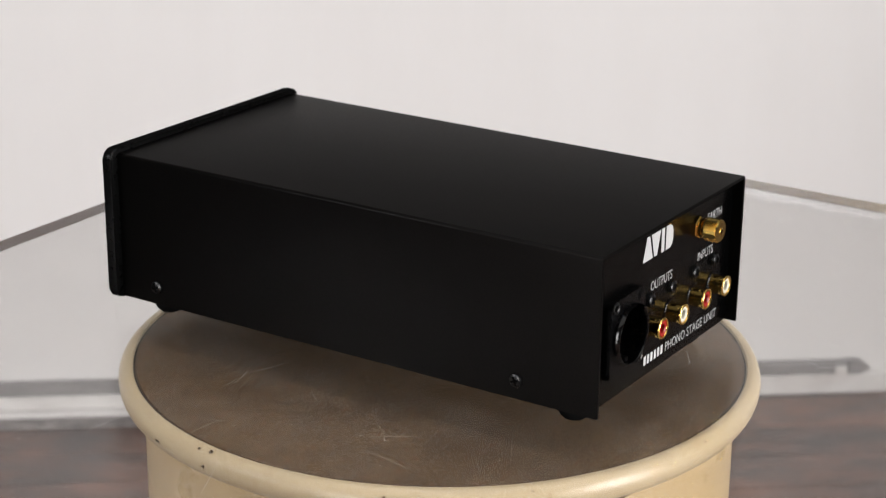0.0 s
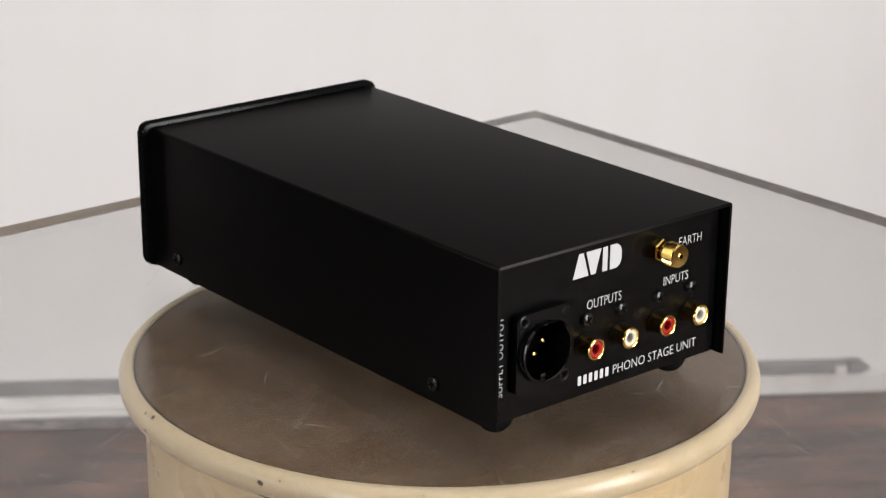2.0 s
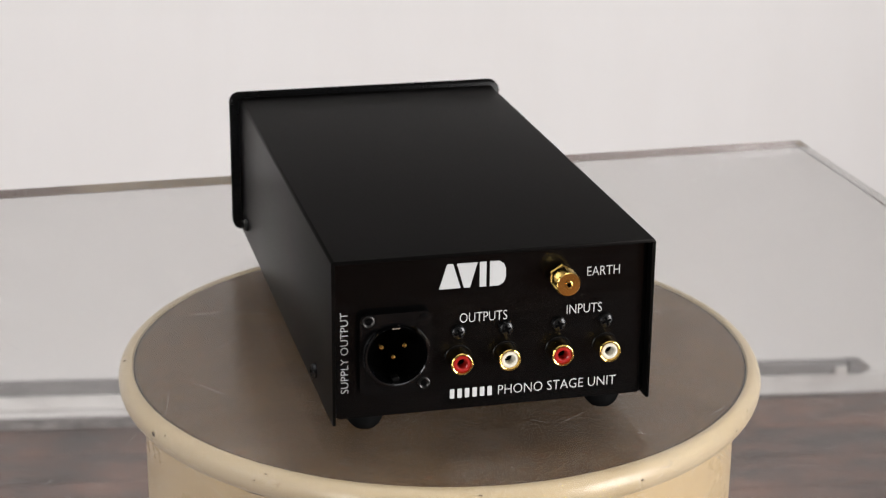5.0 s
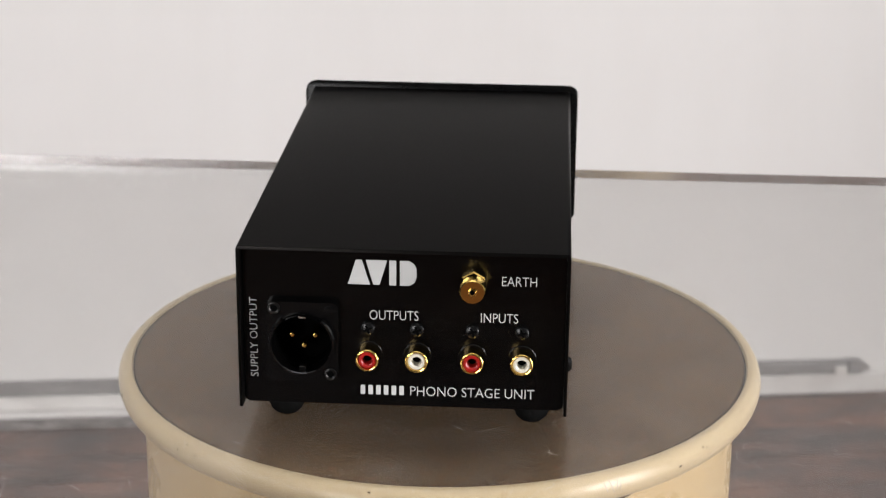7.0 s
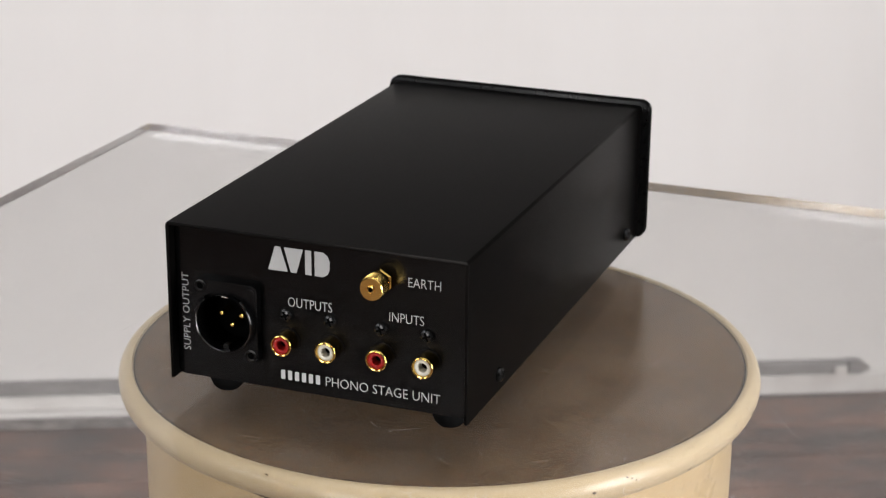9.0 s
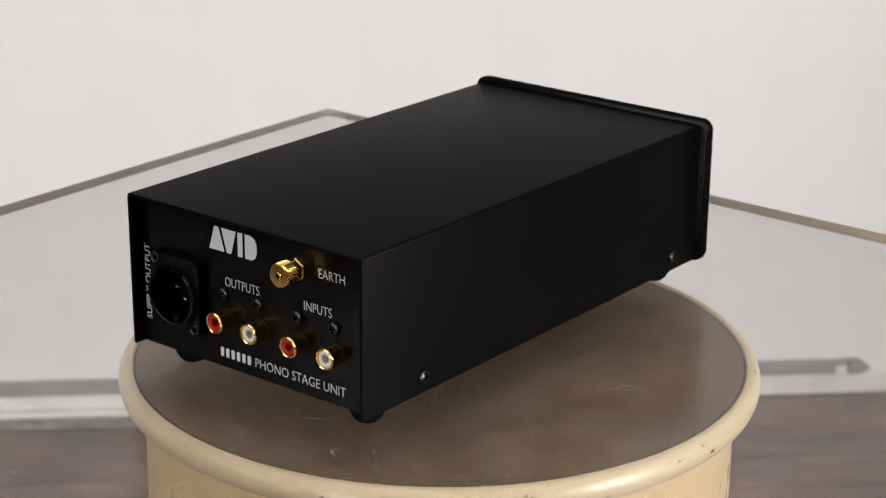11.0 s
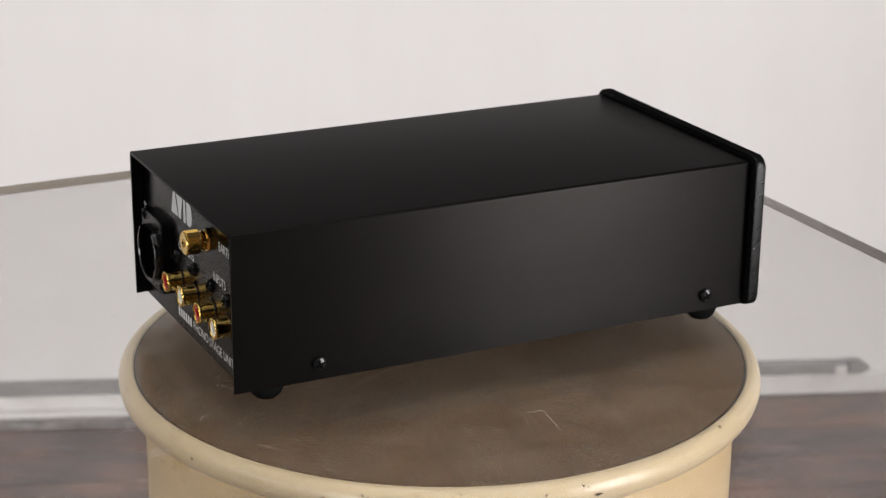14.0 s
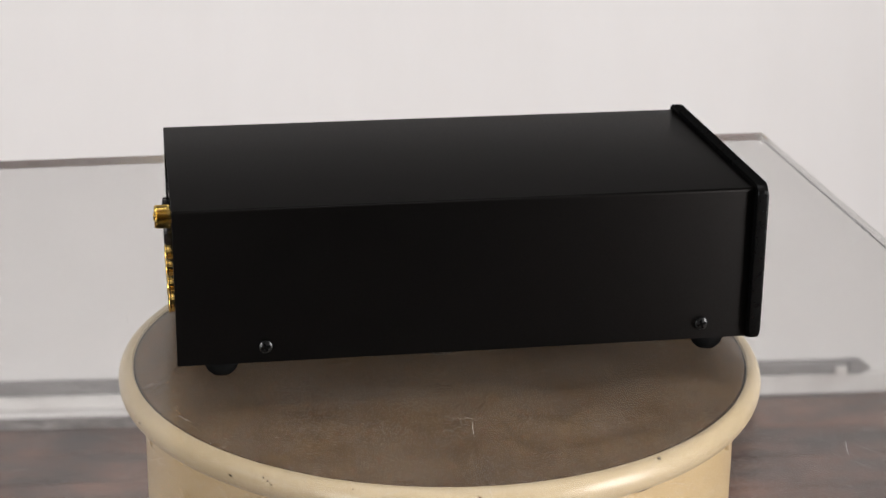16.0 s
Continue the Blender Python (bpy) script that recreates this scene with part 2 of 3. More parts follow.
def holed_slab(points, hole, y0, y1):
    """A flat outline in x and z with a round or other hole, from y0 to y1."""
    bm = bmesh.new()
    n, h = len(points), len(hole)
    rims = []
    for y in (y0, y1):
        verts = [bm.verts.new((x, y, z)) for x, z in list(points) + list(hole)]
        flat = [bm.edges.new((verts[k], verts[(k + 1) % n])) for k in range(n)]
        flat += [bm.edges.new((verts[n + k], verts[n + (k + 1) % h])) for k in range(h)]
        bmesh.ops.triangle_fill(bm, use_beauty=True, edges=flat)
        rims.append(verts)
    for start, count in ((0, n), (n, h)):
        for k in range(count):
            a, b = start + k, start + (k + 1) % count
            bm.faces.new((rims[0][a], rims[0][b], rims[1][b], rims[1][a]))
    return bm


def circle(cx, cz, r, steps=48):
    return [(cx + r * math.cos(2 * math.pi * k / steps), cz + r * math.sin(2 * math.pi * k / steps)) for k in range(steps)]


REARWARD = pose(0, 0, 0, 90, 0, 0)      # turns a lathe's axis to point out of the rear panel (-y)


def at_rear(x, y, z):
    return pose(x, y, z) @ REARWARD


def group(name, label, category):
    ob = new(name)
    ob.empty_display_size = 0.02
    return tagged(ob, label, category)


# ---- the room ----
def room():
    # floor, one long board after another
    floor = tagged(new("floor", mesh_of("floor", box(-2.4, 2.4, -2.6, 1.45, -0.06, -0.022), DARK_BROWN)),
                   "worn brown wooden floor of narrow boards", "floor", kind="structure")
    board = mesh_of("plank", box(-2.4, 2.4, -0.0345, 0.0345, -0.02, 0.0, 0.0012, 1), WOOD)
    turn = pose(0, 0, 0, 0, 0, 6.1)
    for k in range(60):
        ob = new("plank", board)
        ob.parent = floor
        ob.matrix_basis = turn @ pose(0.0, -2.75 + 0.07 * k, random.uniform(-0.0006, 0.0006))
    # the wall behind, a little askew
    askew = pose(0, 1.166, 0, 0, 0, 5.3)
    wall = tagged(new("wall_north", mesh_of("wall_north", box(-2.6, 2.6, 0.012, 0.1, -0.05, 2.6), UNSEEN_GREY)),
                  "unseen grey wall that keeps reflections dim", "wall", kind="structure")
    wall.matrix_basis = askew
    # the white stops above the view; the added grey beyond it only shapes reflections
    board = tagged(new("backdrop", mesh_of("backdrop", box(-1.9, 1.9, 0.0, 0.0115, 0.0, 0.74, 0.002), WALL)),
                   "off-white painted lower wall", "panelling", kind="structure")
    board.matrix_basis = askew
    base = tagged(new("baseboard", mesh_of("baseboard", box(-2.1, 2.1, -0.008, -0.0005, 0.0, 0.024, 0.002), SKIRT)),
                  "low scuffed white skirting along the wall", "skirting", kind="structure")
    base.matrix_basis = askew
    strip = tagged(new("trim", mesh_of("trim", box(-2.1, 0.452, -0.012, -0.0005, 0.0245, 0.0395, 0.002), GREY)),
                   "narrow grey metal strip above the skirting", "trim", kind="structure")
    strip.matrix_basis = askew
    part("end_cap", slab([(0.453, 0.0245), (0.466, 0.0245), (0.478, 0.031), (0.466, 0.0400), (0.453, 0.0400)], -0.0125, -0.0006, 0.001), GREY, strip)
    # white block standing for the pale spot near the strip's end
    part("white_block", box(0.437, 0.450, -0.0165, -0.0125, 0.0255, 0.0355, 0.0015), SKIRT, strip, "small white block near the end of the strip")
    dust = tagged(new("floor_edge", mesh_of("floor_edge", box(-2.1, -0.2, -0.044, -0.0215, 0.001, 0.0045, 0.001), DUSTY)),
                  "dusty grey strip between floor and skirting", "trim", kind="structure")
    dust.matrix_basis = askew
    part("skirting_foot", box(-2.1, -0.2, -0.021, -0.0085, 0.001, 0.009, 0.002), SKIRT, base)


    def pierced(name, boxes, mat, label, category="wall"):
        """Blocks round an opening, as one mesh."""
        bm = bmesh.new()
        for a in boxes:
            tmp = box(*a)
            me = bpy.data.meshes.new("tmp")
            tmp.to_mesh(me)
            tmp.free()
            bm.from_mesh(me)
            bpy.data.meshes.remove(me)
        return tagged(new(name, mesh_of(name, bm, mat)), label, category, kind="structure")

    pierced("wall_east", ((2.0, 2.1, -2.4, -1.78, -0.05, 2.6), (2.0, 2.1, -0.78, 1.4, -0.05, 2.6), (2.0, 2.1, -1.78, -0.78, 1.75, 2.6),
                          (2.0, 2.1, -1.78, -0.78, -0.05, 0.09)), UNSEEN_GREY, "grey painted wall with a tall window")
    pierced("wall_west", ((-2.1, -2.0, -2.4, -1.63, -0.05, 2.6), (-2.1, -2.0, -0.57, 1.4, -0.05, 2.6), (-2.1, -2.0, -1.63, -0.57, 1.86, 2.6),
                          (-2.1, -2.0, -1.63, -0.57, -0.05, 0.90)), UNSEEN_DARK, "unseen charcoal wall with a window, dark to keep reflections low")
    pierced("wall_south", ((-2.1, -1.95, -2.5, -2.4, -0.05, 2.6), (-0.95, 2.1, -2.5, -2.4, -0.05, 2.6), (-1.95, -0.95, -2.5, -2.4, 1.55, 2.6),
                           (-1.95, -0.95, -2.5, -2.4, -0.05, 0.29)), UNSEEN_DARK, "unseen charcoal wall with a window, dark to keep reflections low")

    def glazing(name, m, width, height):
        """A framed pane, upright in its own x and z."""
        w = tagged(new(name), "white framed clear glass window", "window", kind="structure")
        w.matrix_basis = m
        for a in ((0, 0.05, 0, height), (width - 0.05, width, 0, height), (0.051, width - 0.051, 0, 0.05), (0.051, width - 0.051, height - 0.05, height)):
            part("window_frame", box(a[0], a[1], -0.02, 0.02, a[2], a[3], 0.004), FRAME_PAINT, w)
        pane = part("pane", box(0.052, width - 0.052, -0.003, 0.003, 0.052, height - 0.052), PANE, w, "clear glass")
        pane.visible_shadow = False

    glazing("window_1", pose(2.06, -1.78, 0.09, 0, 0, 90), 1.0, 1.66)
    glazing("window_3", pose(-1.95, -2.46, 0.29), 1.0, 1.26)
    glazing("window_4", pose(-2.06, -1.63, 0.90, 0, 0, 90), 1.06, 0.96)
    # ceiling round the opening for the added overhead fill
    pierced("ceiling", ((-2.1, -0.8, -2.5, 1.5, 2.6, 2.7), (0.8, 2.1, -2.5, 1.5, 2.6, 2.7), (-0.8, 0.8, -2.5, -0.8, 2.6, 2.7),
                        (-0.8, 0.8, 0.6, 1.5, 2.6, 2.7)), CEILING, "plain white unseen ceiling with an opening for the added fill lamp", "ceiling")
    w = tagged(new("fill_opening"), "unseen clear glass pane above the added fill lamp", "window", kind="structure")
    pane = part("pane", box(-0.8, 0.8, -0.8, 0.6, 2.702, 2.71), PANE, w, "clear glass")
    pane.visible_shadow = False
    tagged(new("ground", mesh_of("ground", box(-300, 300, -300, 300, -0.3, -0.1), OUTSIDE)),
           "grey paved ground outside", "ground", kind="structure")


room()


# ---- the turning stand ----
def lip_profile(d):
    """The rolled lip: flush with the top inside, rounded outside."""
    prof = [(0.1288, d - 0.004), (0.1288, d - 0.0003), (0.1294, d + 0.0006)]
    for k in range(0, 13):
        a = radians(80 - 13 * k)
        prof.append((0.1300 + 0.0050 * math.cos(a), d - 0.0052 + 0.0060 * math.sin(a)))
    prof[-1] = (0.1280, prof[-1][1])
    return prof


def turntable():
    """Origin on the axis at the plate's upper face."""
    stand = group("turntable", "cream enamelled drum stand with a brown top", "turntable")
    low = -(PLATE_TOP - 0.002)
    d = -0.0237         # the top, under the plate
    body = lathe([(0.0, low), (0.121, low), (0.1248, low + 0.003), (0.1248, d - 0.03), (0.1248, d - 0.004), (0.119, d - 0.003), (0.0, d - 0.003)], 128)
    part("body", body, CREAM, stand, smooth=True)
    part("lip", lathe(lip_profile(d), 160), CREAM_LIP, stand, "pale cream rolled lip with small dark chips", smooth=True)
    part("top", lathe([(0.0, d), (0.1276, d), (0.1280, d - 0.0004), (0.1280, d - 0.0028), (0.0, d - 0.0028)], 128), FELT, stand,
         "worn brown-grey round top", smooth=True)
    part("seam", lathe([(0.1281, d - 0.003), (0.1281, d - 0.0002), (0.1287, d - 0.0002), (0.1287, d - 0.003)], 128), DARK_BROWN, stand)
    # thin dark ring on the body below the lip, its lower edge wavy
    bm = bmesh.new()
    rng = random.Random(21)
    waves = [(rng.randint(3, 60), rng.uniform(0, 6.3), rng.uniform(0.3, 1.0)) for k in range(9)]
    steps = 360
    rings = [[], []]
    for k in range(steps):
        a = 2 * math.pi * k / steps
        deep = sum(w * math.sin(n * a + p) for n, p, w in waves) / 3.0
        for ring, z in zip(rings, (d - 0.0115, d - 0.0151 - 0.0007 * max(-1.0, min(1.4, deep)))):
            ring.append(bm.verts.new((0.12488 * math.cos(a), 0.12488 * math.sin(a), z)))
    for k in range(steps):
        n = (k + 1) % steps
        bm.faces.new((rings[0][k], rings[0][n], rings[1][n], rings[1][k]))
    part("lower_band", bm, DARK_BROWN, stand, "uneven dark band under the lip", smooth=True)
    part("hub", lathe([(0.0, -THICK - 0.0001), (0.006, -THICK - 0.0001), (0.006, d + 0.0001), (0.0, d + 0.0001)], 24), DARK_BROWN, stand, "small dark spacer under the plate", smooth=True)
    bm = bmesh.new()
    rng = random.Random(5)
    for k in range(28):
        ang, b = rng.uniform(0, 2 * math.pi), radians(rng.uniform(-35, 75))
        size = rng.choice((0.0003, 0.0004, 0.0005, 0.0009))
        p = Vector(((0.1300 + 0.00503 * math.cos(b)), 0, d - 0.0052 + 0.00603 * math.sin(b)))
        n = Vector((math.cos(b) / 0.0050, 0, math.sin(b) / 0.0060)).normalized()
        m = Matrix.Rotation(ang, 4, "Z") @ Matrix.Translation(p) @ n.to_track_quat("Z", "Y").to_matrix().to_4x4()
        wide = rng.uniform(1.0, 2.6)
        ring = [bm.verts.new(m @ Vector((wide * size * math.cos(a) * rng.uniform(0.6, 1.2), size * math.sin(a) * rng.uniform(0.6, 1.2), 0.00004)))
                for a in (radians(q * 45) for q in range(8))]
        bm.faces.new(ring)
    # a few larger chips, by angle round the drum and over the lip
    for ang, over, size in ((-41.5, 32, 0.0007), (-40.6, 24, 0.0006), (-39.9, 14, 0.0004), (-6.5, 38, 0.0007), (-5.7, 30, 0.0004), (60, 30, 0.0006), (118, 25, 0.0006), (201, 35, 0.0006)):
        b = radians(over)
        p = Vector(((0.1300 + 0.00504 * math.cos(b)), 0, d - 0.0052 + 0.00604 * math.sin(b)))
        n = Vector((math.cos(b) / 0.0050, 0, math.sin(b) / 0.0060)).normalized()
        m = Matrix.Rotation(radians(ang), 4, "Z") @ Matrix.Translation(p) @ n.to_track_quat("Z", "Y").to_matrix().to_4x4()
        bm.faces.new([bm.verts.new(m @ Vector((size * math.cos(a) * rng.uniform(0.5, 1.1), size * math.sin(a) * rng.uniform(0.5, 1.1), 0.00005)))
                      for a in (radians(q * 40) for q in range(9))])
    tagged(part("paint_wear", bm, MARK, stand, "small dark paint chips"), kind="stuff")
    return stand


def acrylic_plate():
    """Origin on the axis at the upper face."""
    plate = group("acrylic_plate", "scratched clear acrylic sheet lying on the drum", "plate")
    sheet = part("sheet", box(-0.269, 0.266, -0.228, 0.231, -THICK, 0.0, 0.0006, 1), ACRYLIC, plate)
    sheet.visible_shadow = False
    bm = bmesh.new()
    rng = random.Random(11)

    def sliver(x, y, ang, length, width, bend, steps=5):
        left, right = [], []
        for k in range(steps + 1):
            s = k / steps - 0.5
            a = ang + bend * s
            px, py = x + length * s * math.cos(ang) - bend * length * s * s * math.sin(ang), y + length * s * math.sin(ang) + bend * length * s * s * math.cos(ang)
            w = width * (1 - (2 * s) ** 2) * 0.5 + width * 0.08
            left.append(bm.verts.new((px - w * math.sin(a), py + w * math.cos(a), 0.00006)))
            right.append(bm.verts.new((px + w * math.sin(a), py - w * math.cos(a), 0.00006)))
        for k in range(steps):
            bm.faces.new((left[k], right[k], right[k + 1], left[k + 1]))

    for k in range(1900):       # hairlines
        sliver(rng.uniform(-0.26, 0.26), rng.uniform(-0.223, 0.223), rng.gauss(0.4, 1.2), rng.uniform(0.003, 0.015),
               rng.choice((0.00003, 0.00005, 0.00007)), rng.uniform(-0.1, 0.1), 2)
    for k in range(110):        # short bright nicks, some in little clusters
        x, y = rng.uniform(-0.26, 0.26), rng.uniform(-0.223, 0.223)
        for j in range(rng.choice((1, 1, 1, 2, 4))):
            sliver(x + rng.gauss(0, 0.002), y + rng.gauss(0, 0.002), rng.uniform(0, math.pi), rng.uniform(0.001, 0.0045),
                   rng.choice((0.00008, 0.00011, 0.00015)), rng.uniform(-0.6, 0.6))
    for k in range(120):        # curved scratches towards the rim of the sheet
        x, y = 0.262 * rng.uniform(0.5, 1.0) * rng.choice((-1, 1)), 0.224 * rng.uniform(0.5, 1.0) * rng.choice((-1, 1))
        sliver(x, y, rng.uniform(0, math.pi), rng.uniform(0.003, 0.013), rng.choice((0.00007, 0.0001, 0.00014)), rng.uniform(-1.2, 1.2))
    spots = [(-0.118, -0.151)] + [(rng.uniform(0.16, 0.23) * math.cos(a), rng.uniform(0.15, 0.20) * math.sin(a)) for a in (0.4, 1.1, 2.2, 3.4, 3.9, 4.9, 5.6)]
    for cx, cy in spots:        # scuffed patches of little arcs
        for k in range(20):
            sliver(cx + rng.gauss(0, 0.018), cy + rng.gauss(0, 0.012), rng.uniform(0, math.pi), rng.uniform(0.002, 0.010), rng.choice((0.00006, 0.0001, 0.00014)), rng.uniform(-1.4, 1.4))
    for k in range(40):         # long straight hairlines
        sliver(rng.uniform(-0.24, 0.24), rng.uniform(-0.2, 0.2), rng.gauss(0.5, 0.7), rng.uniform(0.018, 0.042), rng.choice((0.00007, 0.0001)), rng.uniform(-0.06, 0.06))
    for k in range(12):         # a few longer gouges
        sliver(rng.uniform(-0.26, 0.26), rng.uniform(-0.223, 0.223), rng.uniform(0, math.pi), rng.uniform(0.010, 0.022),
               rng.choice((0.0001, 0.00016)), rng.uniform(-0.4, 0.4))
    # the gouges that stand out, by their ends in millimetres
    for x0, y0, x1, y1 in ((68, -154, 66, -144), (134, 129, 148, 125), (94, -7, 98, -2), (97, -4, 114, -6), (77, -113, 84, -108), (60, -114, 57, -110), (-163, 50, -150, 48), (-98, 32, -84, 36), (-87, 34, -67, 27), (-86, 4, -94, -5), (-102, 34, -94, 34), (72, -142, 72, -152), (171, -97, 174, -89), (71, -150, 71, -141), (47, -124, 47, -118), (70, -153, 68, -142), (95, -12, 96, -4), (45, -121, 51, -125), (10, -101, 16, -106), (20, -107, 33, -99)):
        sliver((x0 + x1) / 2 * MM, (y0 + y1) / 2 * MM, math.atan2(y1 - y0, x1 - x0), math.hypot(x1 - x0, y1 - y0) * MM, 0.00018, 0.1)
    for k in range(1000):
        x, y, s = rng.uniform(-0.26, 0.26), rng.uniform(-0.223, 0.223), rng.choice((0.00010, 0.00015, 0.0002, 0.0003))
        sliver(x, y, rng.uniform(0, math.pi), s * rng.uniform(2, 5), s, 0.0)
    tagged(part("surface_wear", bm, SCRATCH, plate, "fine pale scratches and dust specks"), kind="stuff")
    return plate


# ---- the unit ----
X0, X1 = -67.1, 52.9        # its sides, in millimetres from the axis
REAR, FRONT = -111.5, 116.5
TOP, LOW = 70.1, 7.4
PANEL_Y = -107.2


def mm(*values):
    return tuple(v * MM for v in values)


def lettering(text, x0, x1, z0, z1, y, parent, upright=False):
    """Printed words fitted between x0, x1 and z0, z1; upright ones read from below upwards."""
    cu = bpy.data.curves.new("print", "FONT")
    cu.body, cu.extrude, cu.resolution_u, cu.offset = text, 0.02, 3, -0.011
    tmp = new("print_tmp", cu)
    me = bpy.data.meshes.new_from_object(tmp.evaluated_get(bpy.context.evaluated_depsgraph_get()))
    bpy.data.objects.remove(tmp)
    bpy.data.curves.remove(cu)
    pts = [v.co.copy() for v in me.vertices]
    ax, bx = min(p.x for p in pts), max(p.x for p in pts)
    ay, by = min(p.y for p in pts), max(p.y for p in pts)
    for v, p in zip(me.vertices, pts):
        u, w = (p.x - ax) / (bx - ax), (p.y - ay) / (by - ay)
        if upright:
            v.co = Vector(mm(x1 + (x0 - x1) * w, y - (0.05 if p.z > 0 else 0), z0 + (z1 - z0) * u))
        else:
            v.co = Vector(mm(x0 + (x1 - x0) * u, y - (0.05 if p.z > 0 else 0), z0 + (z1 - z0) * w))
    me.materials.clear()
    me.materials.append(PRINT)
    ob = new("lettering", me)
    ob.parent = parent
    return ob


def cross_screw(name, m, radius, height, mat, parent):
    """A pan-head screw with a cross recess; the axis is z of m."""
    prof = [(0.0, -0.3), (radius * 1.0, -0.3), (radius, height * 0.35), (radius * 0.9, height * 0.75), (radius * 0.62, height), (0.0, height)]
    bm = lathe([(r * MM, h * MM) for r, h in prof], 24, m=m)
    head = part(name, bm, mat, parent, smooth=True)
    # two flat dark bars painted as the shade of the cross recess
    bm = bmesh.new()
    for turn in (20, 110):
        a, b, d = radius * 0.62, radius * 0.15, height + 0.04
        mm_ = m @ pose(0, 0, 0, 0, 0, turn)
        bm.faces.new([bm.verts.new(mm_ @ Vector(mm(x, y, d + (0.01 if turn > 90 else 0)))) for x, y in ((-a, -b), (a, -b), (a, b), (-a, b))])
    part("cross_recess", bm, HOLLOW_SHADE, head)
    return head


def phono_unit():
    """Origin on the turning axis, on the plate."""
    unit = group("phono_preamplifier", "black metal audio preamplifier box with gold sockets at the rear", "audio device")
    # folded cover
    outer = []
    r = 1.3
    outer.append((X0, LOW))
    for k in range(7):
        a = radians(180 - 15 * k)
        outer.append((X0 + r + r * math.cos(a), TOP - r + r * math.sin(a)))
    for k in range(7):
        a = radians(90 - 15 * k)
        outer.append((X1 - r + r * math.cos(a), TOP - r + r * math.sin(a)))
    outer.append((X1, LOW))
    t = 1.2
    inner = [(X1 - t, LOW), (X1 - t, TOP - t), (X0 + t, TOP - t), (X0 + t, LOW)]
    pts = [mm(*p) for p in outer + inner]
    part("cover", slab(pts, REAR * MM, FRONT * MM, 0.00018), BLACK_COAT, unit, "satin black folded sheet metal cover", smooth=True)
    part("base_tray", box(*mm(X0 + t + 0.1, X1 - t - 0.1, PANEL_Y + 2.1, FRONT - 0.1, 9.0, 10.6)), BLACK_COAT, unit)
    part("front_plate", slab([mm(*p) for p in rounded(-71.0, 56.6, 6.8, 72.0, 4.0)], 116.6 * MM, 121.2 * MM, 0.0007), BLACK_PLATE, unit,
         "thick black plate with rounded corners", smooth=True)
    panel = part("rear_panel", holed_slab([mm(*p) for p in rounded(X0 + t + 0.1, X1 - t - 0.1, 8.0, 68.4, 2.6)], [mm(*p) for p in circle(-43.7, 33.3, 11.4)], PANEL_Y * MM, (PANEL_Y + 2.0) * MM),
                 BLACK_PANEL, unit, "black panel with white lettering")
    for x, y in ((-52.0, -94.0), (40.0, -94.0), (-52.0, 104.0), (40.0, 104.0)):
        prof = [(0.0, -2.0), (2.2, -1.85), (4.2, -1.0), (5.8, 0.6), (6.8, 3.0), (7.0, 5.0), (7.0, 8.9), (0.0, 8.9)]
        part("foot", lathe([(q * MM, h * MM) for q, h in prof], 32, m=pose(*mm(x, y, 0))), RUBBER, unit, "round black rubber foot", smooth=True)
    for y in (-77.4, 97.2):
        cross_screw("side_screw", pose(*mm(X0, y, 15.2)) @ pose(0, 0, 0, 0, -90, 0), 2.9, 1.9, BLACK_STEEL, unit)
        cross_screw("side_screw", pose(*mm(X1, y, 14.2)) @ pose(0, 0, 0, 0, 90, 0), 2.9, 1.9, BLACK_STEEL, unit)

    # printing
    yp = PANEL_Y - 0.05
    lettering("OUTPUTS", -19.4, -1.6, 41.7, 45.4, yp, panel)
    lettering("INPUTS", 21.0, 34.5, 41.8, 45.4, yp, panel)
    lettering("EARTH", 28.4, 40.9, 56.1, 59.6, yp, panel)
    lettering("PHONO STAGE UNIT", -4.5, 41.0, 12.2, 15.9, yp, panel)
    lettering("SUPPLY OUTPUT", -63.3, -60.5, 18.0, 49.1, yp, panel, upright=True)
    # maker's mark and model name as plain shapes
    for shape in ([(-27.4, 54.2), (-19.4, 54.2), (-22.3, 63.6), (-24.5, 63.6)],
                  [(-20.9, 63.6), (-18.2, 54.2), (-15.9, 54.2), (-13.2, 63.6)],
                  [(-12.4, 54.1), (-9.9, 54.1), (-9.9, 63.6), (-12.4, 63.6)],
                  [(-8.6, 54.1), (-5.2, 54.1), (-3.4, 55.2), (-2.6, 57.2), (-2.6, 60.4), (-3.4, 62.4), (-5.2, 63.6), (-8.6, 63.6)]):
        part("maker_mark", slab([mm(p[0] + 0.2, p[1] + 1.0) for p in shape], (yp - 0.05) * MM, yp * MM), PRINT, panel)
    for k in range(6):
        x = -22.8 + 2.85 * k
        part("name_bar", slab([mm(*p) for p in rounded(x, x + 1.7, 12.2, 15.9, 0.3, 2)], (yp - 0.05) * MM, yp * MM), PRINT, panel)

    # round three-pin power outlet
    cx, cz = -43.7, 33.3
    outlet = part("supply_outlet", holed_slab([mm(*p) for p in rounded(cx - 13.2, cx + 13.2, cz - 15.5, cz + 15.5, 2.6)], [mm(*p) for p in circle(cx, cz, 11.2)], (PANEL_Y - 3.4) * MM, (PANEL_Y - 0.02) * MM),
                  BLACK_PLASTIC, unit, "black three-pin round outlet with square flange", smooth=True)
    prof = [(12.3, 3.2), (12.3, 5.6), (11.9, 6.2), (11.2, 6.2), (10.9, 5.8), (10.9, -1.0)]
    bm = lathe([(a * MM, b * MM) for a, b in prof], 48, m=at_rear(*mm(cx, PANEL_Y, cz)))
